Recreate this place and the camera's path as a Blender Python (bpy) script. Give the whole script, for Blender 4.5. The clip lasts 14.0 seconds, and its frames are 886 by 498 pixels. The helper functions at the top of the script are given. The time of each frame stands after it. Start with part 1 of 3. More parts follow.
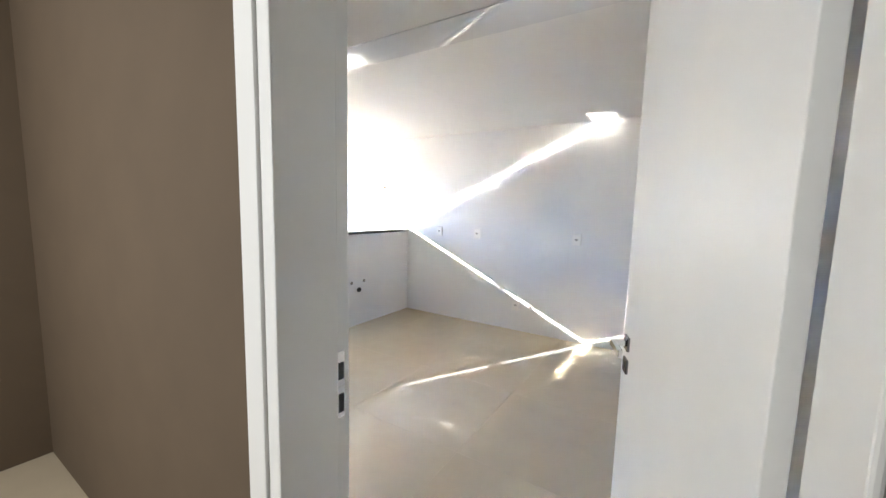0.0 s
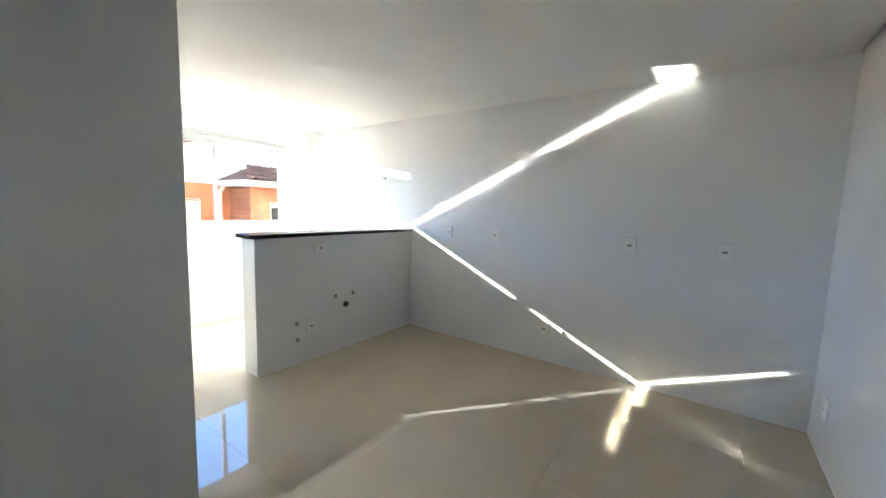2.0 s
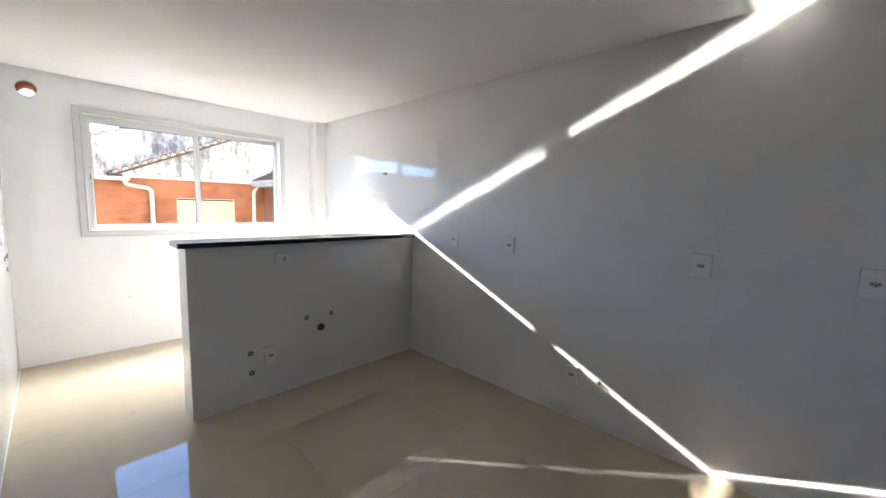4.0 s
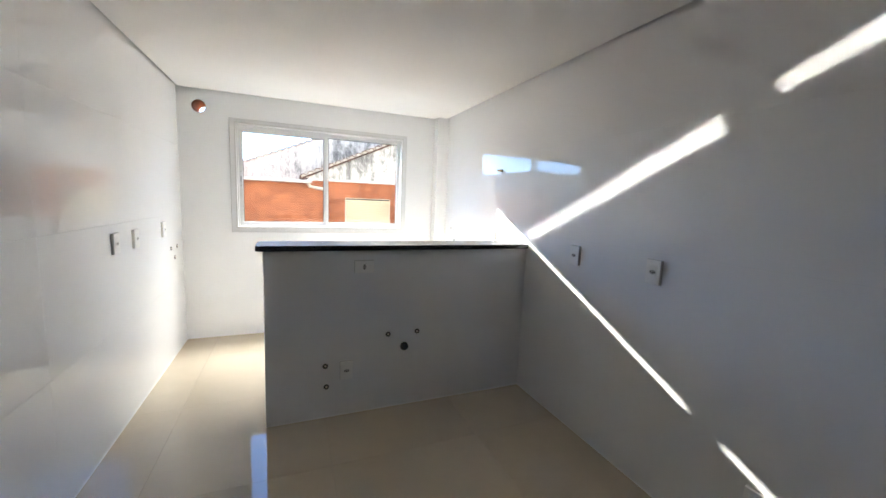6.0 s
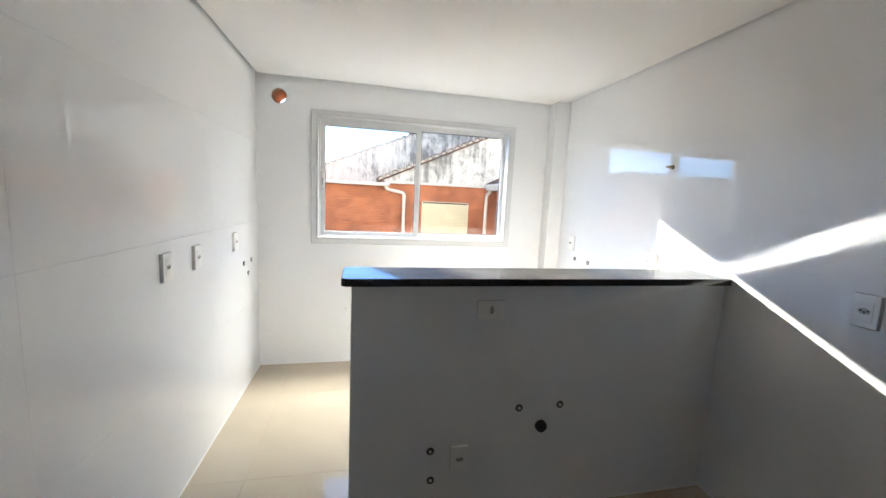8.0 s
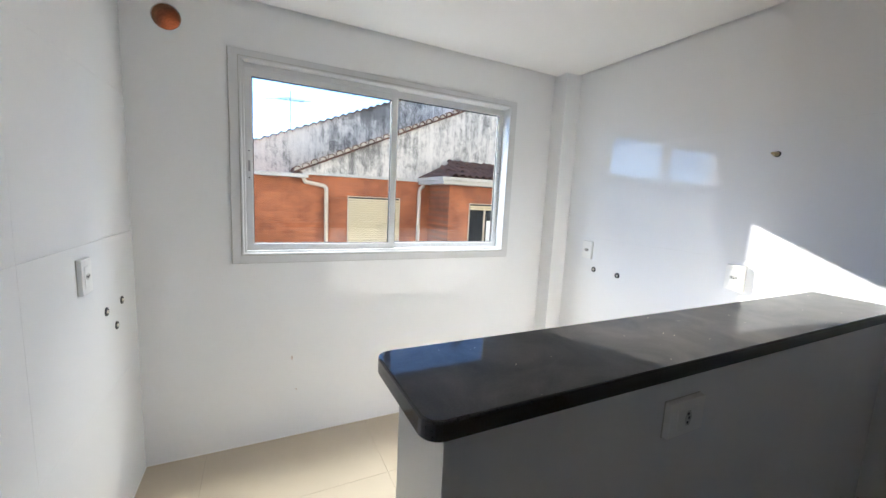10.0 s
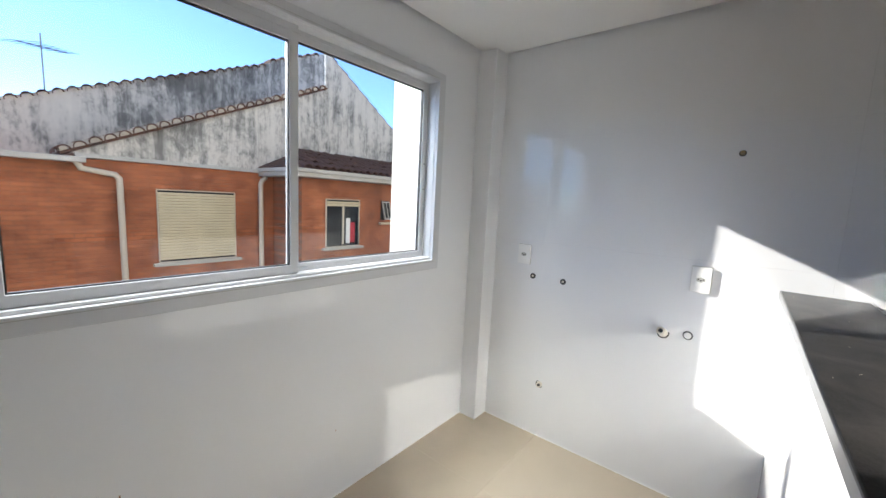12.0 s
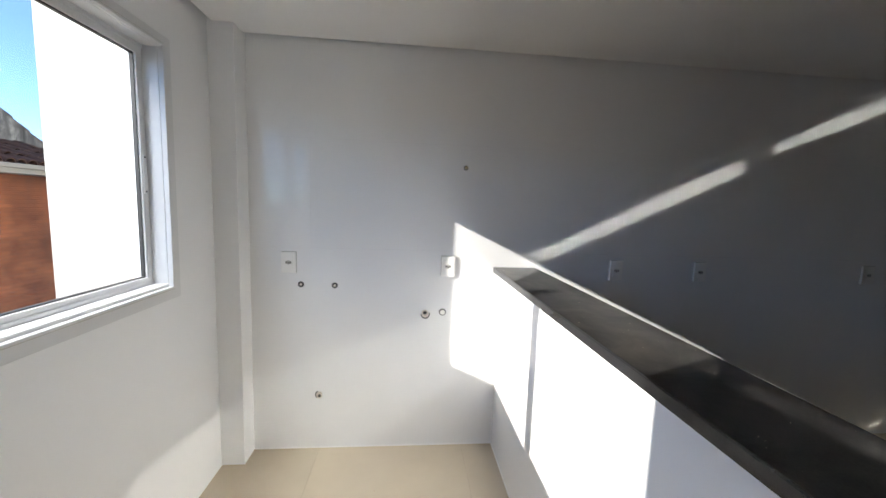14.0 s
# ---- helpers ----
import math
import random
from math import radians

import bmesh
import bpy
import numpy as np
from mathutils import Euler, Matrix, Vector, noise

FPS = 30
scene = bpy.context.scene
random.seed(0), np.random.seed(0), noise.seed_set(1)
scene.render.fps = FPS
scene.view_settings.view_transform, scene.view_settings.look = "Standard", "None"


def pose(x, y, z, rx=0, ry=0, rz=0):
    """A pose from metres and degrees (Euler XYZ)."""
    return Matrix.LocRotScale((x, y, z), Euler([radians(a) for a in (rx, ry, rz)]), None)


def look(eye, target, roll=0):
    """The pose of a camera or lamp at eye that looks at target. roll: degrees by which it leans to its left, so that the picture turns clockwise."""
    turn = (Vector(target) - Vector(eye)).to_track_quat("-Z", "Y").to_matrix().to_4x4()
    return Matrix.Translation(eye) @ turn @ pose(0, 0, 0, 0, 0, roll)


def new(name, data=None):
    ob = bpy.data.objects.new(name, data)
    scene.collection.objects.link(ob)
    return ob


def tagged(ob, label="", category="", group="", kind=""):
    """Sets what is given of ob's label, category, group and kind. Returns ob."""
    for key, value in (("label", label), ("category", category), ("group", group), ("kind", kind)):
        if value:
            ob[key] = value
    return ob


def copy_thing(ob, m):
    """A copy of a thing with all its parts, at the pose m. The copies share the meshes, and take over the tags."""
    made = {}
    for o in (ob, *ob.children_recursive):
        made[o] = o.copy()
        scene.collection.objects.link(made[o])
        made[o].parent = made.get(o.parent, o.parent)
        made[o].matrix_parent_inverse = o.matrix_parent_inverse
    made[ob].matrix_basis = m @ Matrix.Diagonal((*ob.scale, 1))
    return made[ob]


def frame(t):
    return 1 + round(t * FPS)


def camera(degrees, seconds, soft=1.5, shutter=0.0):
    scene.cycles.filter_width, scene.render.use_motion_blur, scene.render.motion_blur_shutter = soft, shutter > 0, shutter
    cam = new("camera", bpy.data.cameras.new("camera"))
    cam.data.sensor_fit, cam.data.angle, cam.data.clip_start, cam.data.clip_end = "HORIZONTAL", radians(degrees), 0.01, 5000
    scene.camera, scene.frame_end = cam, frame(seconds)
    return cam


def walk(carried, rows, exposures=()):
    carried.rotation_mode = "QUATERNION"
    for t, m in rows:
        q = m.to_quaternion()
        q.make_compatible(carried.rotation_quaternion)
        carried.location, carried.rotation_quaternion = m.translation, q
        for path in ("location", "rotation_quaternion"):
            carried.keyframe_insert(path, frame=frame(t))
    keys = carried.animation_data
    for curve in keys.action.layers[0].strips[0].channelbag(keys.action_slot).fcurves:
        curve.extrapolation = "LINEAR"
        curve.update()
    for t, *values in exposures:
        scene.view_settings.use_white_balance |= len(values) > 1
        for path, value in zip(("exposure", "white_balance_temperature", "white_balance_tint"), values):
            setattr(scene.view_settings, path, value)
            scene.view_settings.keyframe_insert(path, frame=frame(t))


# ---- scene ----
cam = camera(100.0, 14.0)
PATH = [
    (0, (-4.02, -4.826, 1.396), (-2.34, -3.763, 1.175), 1.4),
    (0.5, (-3.76, -4.689, 1.379), (-2.056, -3.665, 1.157), 1.3),
    (1, (-3.528, -4.643, 1.377), (-1.828, -3.614, 1.149), 1.2),
    (1.5, (-3.352, -4.532, 1.362), (-1.685, -3.45, 1.138), 1.5),
    (2, (-3.17, -4.433, 1.342), (-1.556, -3.273, 1.121), 1.8),
    (2.5, (-2.969, -4.314, 1.345), (-1.372, -3.13, 1.126), 1.9),
    (5, (-1.862, -4.256, 1.381), (-0.71, -2.639, 1.138), 2.0),
    (5.5, (-1.696, -4.201, 1.394), (-0.755, -2.454, 1.141), 2.3),
    (6, (-1.623, -4.013, 1.392), (-0.865, -2.18, 1.136), 2.4),
    (6.5, (-1.586, -3.816, 1.403), (-0.984, -1.927, 1.139), 2.4),
    (7, (-1.589, -3.606, 1.409), (-1.123, -1.68, 1.145), 2.5),
    (7.5, (-1.611, -3.385, 1.414), (-1.192, -1.448, 1.145), 2.5),
    (8, (-1.734, -3.149, 1.409), (-1.307, -1.212, 1.151), 2.7),
    (10.5, (-2.009, -1.917, 1.396), (-0.988, -0.219, 1.127), 2.7),
    (11, (-1.989, -1.705, 1.402), (-0.834, -0.095, 1.132), 2.7),
    (11.5, (-2.026, -1.508, 1.400), (-0.698, -0.036, 1.135), 2.9),
    (12, (-2.046, -1.350, 1.397), (-0.507, -0.099, 1.143), 2.8),
    (12.5, (-2.022, -1.218, 1.412), (-0.277, -0.272, 1.165), 2.7),
    (13, (-2.029, -1.099, 1.430), (-0.135, -0.502, 1.189), 2.6),
    (13.5, (-2.066, -0.993, 1.440), (-0.091, -0.775, 1.207), 2.5),
    (14, (-2.109, -0.981, 1.438), (-0.131, -1.170, 1.214), 2.0),
]
walk(cam, [(t, look(eye, target, roll)) for t, eye, target, roll in PATH],
     exposures=[(0.0, 6.8, 6600, 8), (0.5, 6.6, 6550, 7), (1.0, 6.38, 6550, 3), (1.5, 6.05, 6500, 2), (2.0, 5.77, 6500, 2), (2.7, 5.42, 6500, 5),
                (5.0, 4.87, 6550, 7), (8.0, 4.62, 6480, 6), (10.5, 3.85, 6250, 7), (12.5, 3.23, 6350, 8), (14.0, 3.27, 6500, 8)])

# ---- world and light ----
SUN_WAY = Vector((1.0, -2.45, -1.146)).normalized()
world = bpy.data.worlds.new("world")
scene.world = world
world.use_nodes = True
sky = world.node_tree.nodes.new("ShaderNodeTexSky")
sky.sky_type = "NISHITA"
sky.sun_disc = False
sky.sun_elevation = math.asin(-SUN_WAY.z)
sky.sun_rotation = math.atan2(-SUN_WAY.x, -SUN_WAY.y)
sky.air_density, sky.dust_density, sky.ozone_density, sky.altitude = 0.75, 0.0, 3.5, 3000
back = world.node_tree.nodes["Background"]
back.inputs[1].default_value = 0.05
world.node_tree.links.new(sky.outputs[0], back.inputs[0])
sun = new("sun", bpy.data.lights.new("sun", "SUN"))
sun.data.energy, sun.data.angle, sun.data.color = 0.89, radians(0.5), (1.0, 0.95, 0.88)
sun.matrix_world = look((-10, 24, 12), Vector((-10, 24, 12)) + SUN_WAY)


def area(name, eye, target, wide, high, watts, colour, spread=180.0):
    lamp = new(name, bpy.data.lights.new(name, "AREA"))
    lamp.data.shape, lamp.data.size, lamp.data.size_y = "RECTANGLE", wide, high
    lamp.data.energy, lamp.data.color, lamp.data.spread = watts, colour, radians(spread)
    lamp.matrix_world = look(eye, target)
    return lamp


# unseen lamp added above the window outside; shines in steeply to boost sky daylight
area("window_fill_lamp", (-1.3, 0.60, 3.1), (-1.3, -0.5, 0.6), 1.6, 0.8, 15.5, (0.95, 0.97, 1.0))
# unseen lamp added on the hall's west side, brightening the doorway and kitchen
area("hall_fill_lamp", (-5.39, -3.25, 1.5), (-3.4, -3.25, 1.49), 1.3, 1.7, 0.4, (0.96, 0.98, 1.0))
# added lamps imitate the sun's mirror beam off the polished countertop, one per windowpane
UP_WAY = Vector((SUN_WAY.x, SUN_WAY.y, -SUN_WAY.z))
GLINT = 0.0365
ACROSS = Vector((2.45, 1.0, 0)).normalized()


def beam_turn(way):
    """The turn of a lamp that shines that way, its width lying over the world's x."""
    along = (Vector((1, 0, 0)) - way.x * way).normalized()
    return Matrix((along, (-way).cross(along), -way)).transposed().to_4x4()


for gx0, gx1 in ((-1.355, -0.640), (-0.566, 0.05)):
    mid = Vector(((gx0 + gx1) / 2, -1.61, 1.10)) + 0.15 * UP_WAY
    wide = (gx1 - gx0) * 0.938
    glint = area("countertop_glint_lamp", mid, mid + UP_WAY, wide, 0.09, GLINT * wide, (1.0, 0.95, 0.88), 0.6)
    glint.matrix_world = Matrix.Translation(mid) @ beam_turn(UP_WAY)
# lamp added for its polished-floor mirror beam, along the foot of the east wall
mid = Vector((-0.16, -4.10, 0.0)) + 0.06 * UP_WAY
area("floor_glint_lamp", mid, mid + UP_WAY, 0.30, 0.025, 0.0054, (1.0, 0.93, 0.84), 2.0)
# added lamps for its soft mirror beams off the half wall's glazed back
BACK_WAY = Vector((SUN_WAY.x, -SUN_WAY.y, SUN_WAY.z))
for gx0, gx1 in ((-1.40, -0.68), (-0.63, -0.02)):
    mid = Vector(((gx0 + gx1) / 2, -1.52, 0.73)) + 0.16 * BACK_WAY
    area("half_wall_glint_lamp", mid, mid + BACK_WAY, (gx1 - gx0) * ACROSS.x, 0.60, 0.038, (1.0, 0.96, 0.90), 3.0)

# lamps added for its rippled floor beam, mirrored off the wavy glazed east wall
DOWN_WAY = Vector((-SUN_WAY.x, SUN_WAY.y, SUN_WAY.z))
for gx, wide, dy, part_ in ((-0.20, 0.13, 0.0, 0.9), (-0.36, 0.12, 0.012, 0.75), (-0.53, 0.14, -0.006, 0.9), (-0.71, 0.14, 0.012, 0.85), (-0.89, 0.13, 0.0, 0.7)):
    ripple = area("wall_glint_lamp", (0, 0, 0), (0, 0, -1), wide * 1.2, 0.028, 0.0016 * part_ * wide / 0.1, (1.0, 0.95, 0.88), 9.0)
    ripple.matrix_world = Matrix.Translation(Vector((gx, -4.06 + dy, 0)) - 0.10 * DOWN_WAY) @ beam_turn(DOWN_WAY) @ pose(0, 0, 0, 0, 0, 6)


# ---- materials ----
def material(name, base, rough=0.5, metal=0.0, grain=0.04, scale=20.0, bump=0.0, bump_scale=60.0, spec=0.5, stain=0.0, stain_scale=1.5, stain_colour=None):
    m = bpy.data.materials.new(name)
    m.use_nodes = True
    nt = m.node_tree
    p = nt.nodes["Principled BSDF"]
    p.inputs["Roughness"].default_value = rough
    p.inputs["Metallic"].default_value = metal
    p.inputs["Specular IOR Level"].default_value = spec
    co = nt.nodes.new("ShaderNodeTexCoord")
    n = nt.nodes.new("ShaderNodeTexNoise")
    n.inputs["Scale"].default_value = scale
    n.inputs["Detail"].default_value = 6
    nt.links.new(co.outputs["Object"], n.inputs["Vector"])
    ramp = nt.nodes.new("ShaderNodeValToRGB")
    ramp.color_ramp.elements[0].position, ramp.color_ramp.elements[1].position = 0.3, 0.7
    ramp.color_ramp.elements[0].color = (*[c * (1 - grain) for c in base], 1)
    ramp.color_ramp.elements[1].color = (*[min(1, c * (1 + grain)) for c in base], 1)
    nt.links.new(n.outputs["Fac"], ramp.inputs["Fac"])
    out = ramp.outputs["Color"]
    if stain:
        n2 = nt.nodes.new("ShaderNodeTexNoise")
        n2.inputs["Scale"].default_value = stain_scale
        n2.inputs["Detail"].default_value = 5
        nt.links.new(co.outputs["Object"], n2.inputs["Vector"])
        r2 = nt.nodes.new("ShaderNodeValToRGB")
        r2.color_ramp.elements[0].position, r2.color_ramp.elements[1].position = 0.42, 0.68
        r2.color_ramp.elements[0].color, r2.color_ramp.elements[1].color = (0, 0, 0, 1), (stain, stain, stain, 1)
        nt.links.new(n2.outputs["Fac"], r2.inputs["Fac"])
        mix = nt.nodes.new("ShaderNodeMix")
        mix.data_type = "RGBA"
        nt.links.new(r2.outputs["Color"], mix.inputs["Factor"])
        nt.links.new(out, mix.inputs[6])
        mix.inputs[7].default_value = (*(stain_colour or [c * 0.6 for c in base]), 1)
        out = mix.outputs[2]
    nt.links.new(out, p.inputs["Base Color"])
    if bump:
        n3 = nt.nodes.new("ShaderNodeTexNoise")
        n3.inputs["Scale"].default_value = bump_scale
        n3.inputs["Detail"].default_value = 3
        nt.links.new(co.outputs["Object"], n3.inputs["Vector"])
        b = nt.nodes.new("ShaderNodeBump")
        b.inputs["Strength"].default_value = bump
        b.inputs["Distance"].default_value = 0.002
        nt.links.new(n3.outputs["Fac"], b.inputs["Height"])
        nt.links.new(b.outputs["Normal"], p.inputs["Normal"])
    return m


TILE = material("white_wall_tile", (0.885, 0.885, 0.885), 0.02, grain=0.006, scale=3, bump=0.005, bump_scale=2.5, spec=0.52)
PAINT = material("white_ceiling_paint", (0.885, 0.875, 0.855), 0.9, grain=0.015, scale=2, bump=0.08, bump_scale=90)
FLOOR = material("beige_floor_tile", (0.60, 0.508, 0.375), 0.022, grain=0.025, scale=6, bump=0.008, bump_scale=2.0, spec=0.95, stain=0.05, stain_scale=5)
WALLGROUT = material("pale_wall_grout", (0.84, 0.84, 0.84), 0.9)
GROUT = material("beige_grout", (0.53, 0.46, 0.36), 0.9)
ALU = material("white_window_aluminium", (0.69, 0.69, 0.69), 0.3, grain=0.01)
RUBBER = material("dark_grey_rubber", (0.05, 0.048, 0.045), 0.5)
GASKET = material("black_rubber", (0.02, 0.02, 0.02), 0.6)
PLASTIC = material("white_plastic", (0.94, 0.93, 0.90), 0.25, grain=0.01)
# even grey that stands for shade: socket recesses and outlines, window casing gaps
SHADE_GREY = material("painted_shade_grey", (0.50, 0.49, 0.45), 0.4)
# near-black for the painted shade of holes, and for dark screws and collars
DARK = material("hole_shade_and_dark_parts", (0.03, 0.03, 0.03), 0.7)
DOORPAINT = material("white_door_lacquer", (0.85, 0.845, 0.83), 0.32, grain=0.02, scale=4, bump=0.04, bump_scale=12)
CHROME = material("chrome", (0.72, 0.72, 0.73), 0.14, metal=1.0)
DARK_CHROME = material("dark_chrome", (0.16, 0.16, 0.165), 0.12, metal=1.0)
BRASS = material("dull_brass", (0.42, 0.32, 0.17), 0.35, metal=1.0)
STUB = material("beige_pipe", (0.74, 0.68, 0.58), 0.5, stain=0.35, stain_scale=60)
CLAY = material("raw_brick_edge", (0.42, 0.22, 0.13), 0.9, grain=0.2, scale=60, bump=0.6)
HALLPAINT = material("brown_hall_paint", (0.115, 0.08, 0.05), 0.8, grain=0.05, scale=5, bump=0.05)
CREAM = material("cream_render", (0.58, 0.51, 0.38), 0.8, grain=0.03, bump=0.1)
WHITEWALL = material("white_render", (0.42, 0.41, 0.37), 0.8, grain=0.03, bump=0.1)
GUTTER = material("grey_white_gutter", (0.46, 0.45, 0.43), 0.5, stain=0.4, stain_scale=3)
PIPE = material("cream_downpipe", (0.56, 0.50, 0.42), 0.5, stain=0.3)
SHUTTER = material("cream_shutter_slat", (0.56, 0.49, 0.34), 0.5, grain=0.08, scale=3)
CLOTH = material("red_cloth", (0.45, 0.03, 0.05), 0.8, grain=0.2)
WHITECLOTH = material("white_cloth", (0.75, 0.75, 0.76), 0.8)
GROUND = material("grey_paving", (0.30, 0.29, 0.27), 0.9, grain=0.2, scale=1.5, bump=0.3)
MORTAR = material("pale_roof_mortar", (0.55, 0.52, 0.48), 0.95, grain=0.2, scale=12, stain=0.5, stain_scale=6)
STEEL = material("grey_steel", (0.35, 0.35, 0.36), 0.4, metal=0.8)


def dusty_granite():
    """Black polished granite under a thin, uneven film of building dust."""
    m = material("black_granite", (0.012, 0.012, 0.013), 0.5, grain=0.6, scale=260, spec=0.1)
    nt = m.node_tree
    p = nt.nodes["Principled BSDF"]
    p.inputs["Coat Weight"].default_value, p.inputs["Coat Roughness"].default_value = 0.45, 0.05
    co = nt.nodes.new("ShaderNodeTexCoord")
    n = nt.nodes.new("ShaderNodeTexNoise")
    n.inputs["Scale"].default_value, n.inputs["Detail"].default_value, n.inputs["Distortion"].default_value, n.inputs["Roughness"].default_value = 6.0, 10, 0.8, 0.6
    nt.links.new(co.outputs["Object"], n.inputs["Vector"])
    r = nt.nodes.new("ShaderNodeValToRGB")
    r.color_ramp.elements[0].position, r.color_ramp.elements[1].position = 0.34, 0.78
    r.color_ramp.elements[0].color, r.color_ramp.elements[1].color = (0.03, 0.03, 0.03, 1), (0.19, 0.19, 0.19, 1)
    nt.links.new(n.outputs["Fac"], r.inputs["Fac"])
    old = p.inputs["Base Color"].links[0].from_socket
    mix = nt.nodes.new("ShaderNodeMix")
    mix.data_type = "RGBA"
    nt.links.new(r.outputs["Color"], mix.inputs["Factor"])
    nt.links.new(old, mix.inputs[6])
    mix.inputs[7].default_value = (0.42, 0.38, 0.32, 1)
    nt.links.new(mix.outputs[2], p.inputs["Base Color"])
    return m


GRANITE = dusty_granite()
GRANITE_EDGE = material("black_granite_edge", (0.012, 0.012, 0.013), 0.08, grain=0.6, scale=260)


def brick_material():
    m = bpy.data.materials.new("orange_brick")
    m.use_nodes = True
    nt = m.node_tree
    p = nt.nodes["Principled BSDF"]
    p.inputs["Roughness"].default_value = 0.85
    co = nt.nodes.new("ShaderNodeTexCoord")
    mp = nt.nodes.new("ShaderNodeMapping")
    mp.inputs["Rotation"].default_value = (radians(90), 0, 0)
    nt.links.new(co.outputs["Object"], mp.inputs["Vector"])
    b = nt.nodes.new("ShaderNodeTexBrick")
    b.inputs["Color1"].default_value, b.inputs["Color2"].default_value = (0.50, 0.175, 0.08, 1), (0.38, 0.125, 0.056, 1)
    b.inputs["Mortar"].default_value = (0.30, 0.135, 0.08, 1)
    b.inputs["Scale"].default_value = 1.0
    b.inputs["Brick Width"].default_value, b.inputs["Row Height"].default_value, b.inputs["Mortar Size"].default_value = 0.23, 0.066, 0.008
    nt.links.new(mp.outputs["Vector"], b.inputs["Vector"])
    n = nt.nodes.new("ShaderNodeTexNoise")
    n.inputs["Scale"].default_value, n.inputs["Detail"].default_value, n.inputs["Roughness"].default_value = 2.2, 12, 0.72
    nt.links.new(co.outputs["Object"], n.inputs["Vector"])
    r = nt.nodes.new("ShaderNodeValToRGB")
    r.color_ramp.elements[0].position, r.color_ramp.elements[1].position = 0.35, 0.7
    r.color_ramp.elements[0].color, r.color_ramp.elements[1].color = (0.46, 0.42, 0.40, 1), (1.2, 1.17, 1.15, 1)
    nt.links.new(n.outputs["Fac"], r.inputs["Fac"])
    mix = nt.nodes.new("ShaderNodeMix")
    mix.data_type, mix.blend_type = "RGBA", "MULTIPLY"
    mix.inputs["Factor"].default_value = 1.0
    nt.links.new(b.outputs["Color"], mix.inputs[6])
    nt.links.new(r.outputs["Color"], mix.inputs[7])
    nt.links.new(mix.outputs[2], p.inputs["Base Color"])
    bump = nt.nodes.new("ShaderNodeBump")
    bump.inputs["Strength"].default_value, bump.inputs["Distance"].default_value = 0.5, 0.006
    bump.invert = True
    nt.links.new(b.outputs["Fac"], bump.inputs["Height"])
    nt.links.new(bump.outputs["Normal"], p.inputs["Normal"])
    return m


def stucco_material():
    """Old white render, blotched and speckled with black mould that runs down in streaks."""
    m = bpy.data.materials.new("stained_white_render")
    m.use_nodes = True
    nt = m.node_tree
    p = nt.nodes["Principled BSDF"]
    p.inputs["Roughness"].default_value = 0.95
    co = nt.nodes.new("ShaderNodeTexCoord")
    total = None
    for stretch, scale, detail, rough, share in (((1, 1, 1), 0.55, 4, 0.5, 1.1), ((7, 7, 0.55), 1.0, 8, 0.6, 0.75), ((1.6, 1.6, 1), 5.5, 12, 0.8, 1.05)):
        mp = nt.nodes.new("ShaderNodeMapping")
        mp.inputs["Scale"].default_value = stretch
        nt.links.new(co.outputs["Object"], mp.inputs["Vector"])
        n = nt.nodes.new("ShaderNodeTexNoise")
        n.inputs["Scale"].default_value, n.inputs["Detail"].default_value, n.inputs["Roughness"].default_value = scale, detail, rough
        nt.links.new(mp.outputs["Vector"], n.inputs["Vector"])
        mul = nt.nodes.new("ShaderNodeMath")
        mul.operation = "MULTIPLY_ADD"
        mul.inputs[1].default_value, mul.inputs[2].default_value = share, 0.0
        nt.links.new(n.outputs["Fac"], mul.inputs[0])
        if total:
            nt.links.new(total, mul.inputs[2])
        total = mul.outputs[0]
    r = nt.nodes.new("ShaderNodeValToRGB")
    e = r.color_ramp.elements
    e[0].position, e[0].color = 0.40, (0.69, 0.66, 0.61, 1)
    e[1].position, e[1].color = 0.66, (0.055, 0.054, 0.052, 1)
    e.new(0.49).color = (0.59, 0.565, 0.53, 1)
    e.new(0.56).color = (0.22, 0.215, 0.205, 1)
    half = nt.nodes.new("ShaderNodeMath")
    half.operation = "MULTIPLY"
    half.inputs[1].default_value = 0.345
    nt.links.new(total, half.inputs[0])
    nt.links.new(half.outputs[0], r.inputs["Fac"])
    nt.links.new(r.outputs["Color"], p.inputs["Base Color"])
    return m


BRICK = brick_material()
STUCCO = stucco_material()
ROOFTILE = material("dark_clay_roof_tile", (0.13, 0.062, 0.042), 0.9, grain=0.6, scale=14, bump=0.5, stain=0.85, stain_scale=4, stain_colour=(0.035, 0.032, 0.03))


def glass_material():
    m = bpy.data.materials.new("clear_window_glass")
    m.use_nodes = True
    nt = m.node_tree
    nt.nodes.remove(nt.nodes["Principled BSDF"])
    tr = nt.nodes.new("ShaderNodeBsdfTransparent")
    tr.inputs[0].default_value = (0.97, 0.98, 0.98, 1)
    gl = nt.nodes.new("ShaderNodeBsdfGlossy")
    gl.inputs["Roughness"].default_value = 0.005
    fr = nt.nodes.new("ShaderNodeFresnel")
    fr.inputs["IOR"].default_value = 1.5
    mix = nt.nodes.new("ShaderNodeMixShader")
    nt.links.new(fr.outputs[0], mix.inputs[0])
    nt.links.new(tr.outputs[0], mix.inputs[1])
    nt.links.new(gl.outputs[0], mix.inputs[2])
    nt.links.new(mix.outputs[0], nt.nodes["Material Output"].inputs[0])
    return m


GLASS = glass_material()


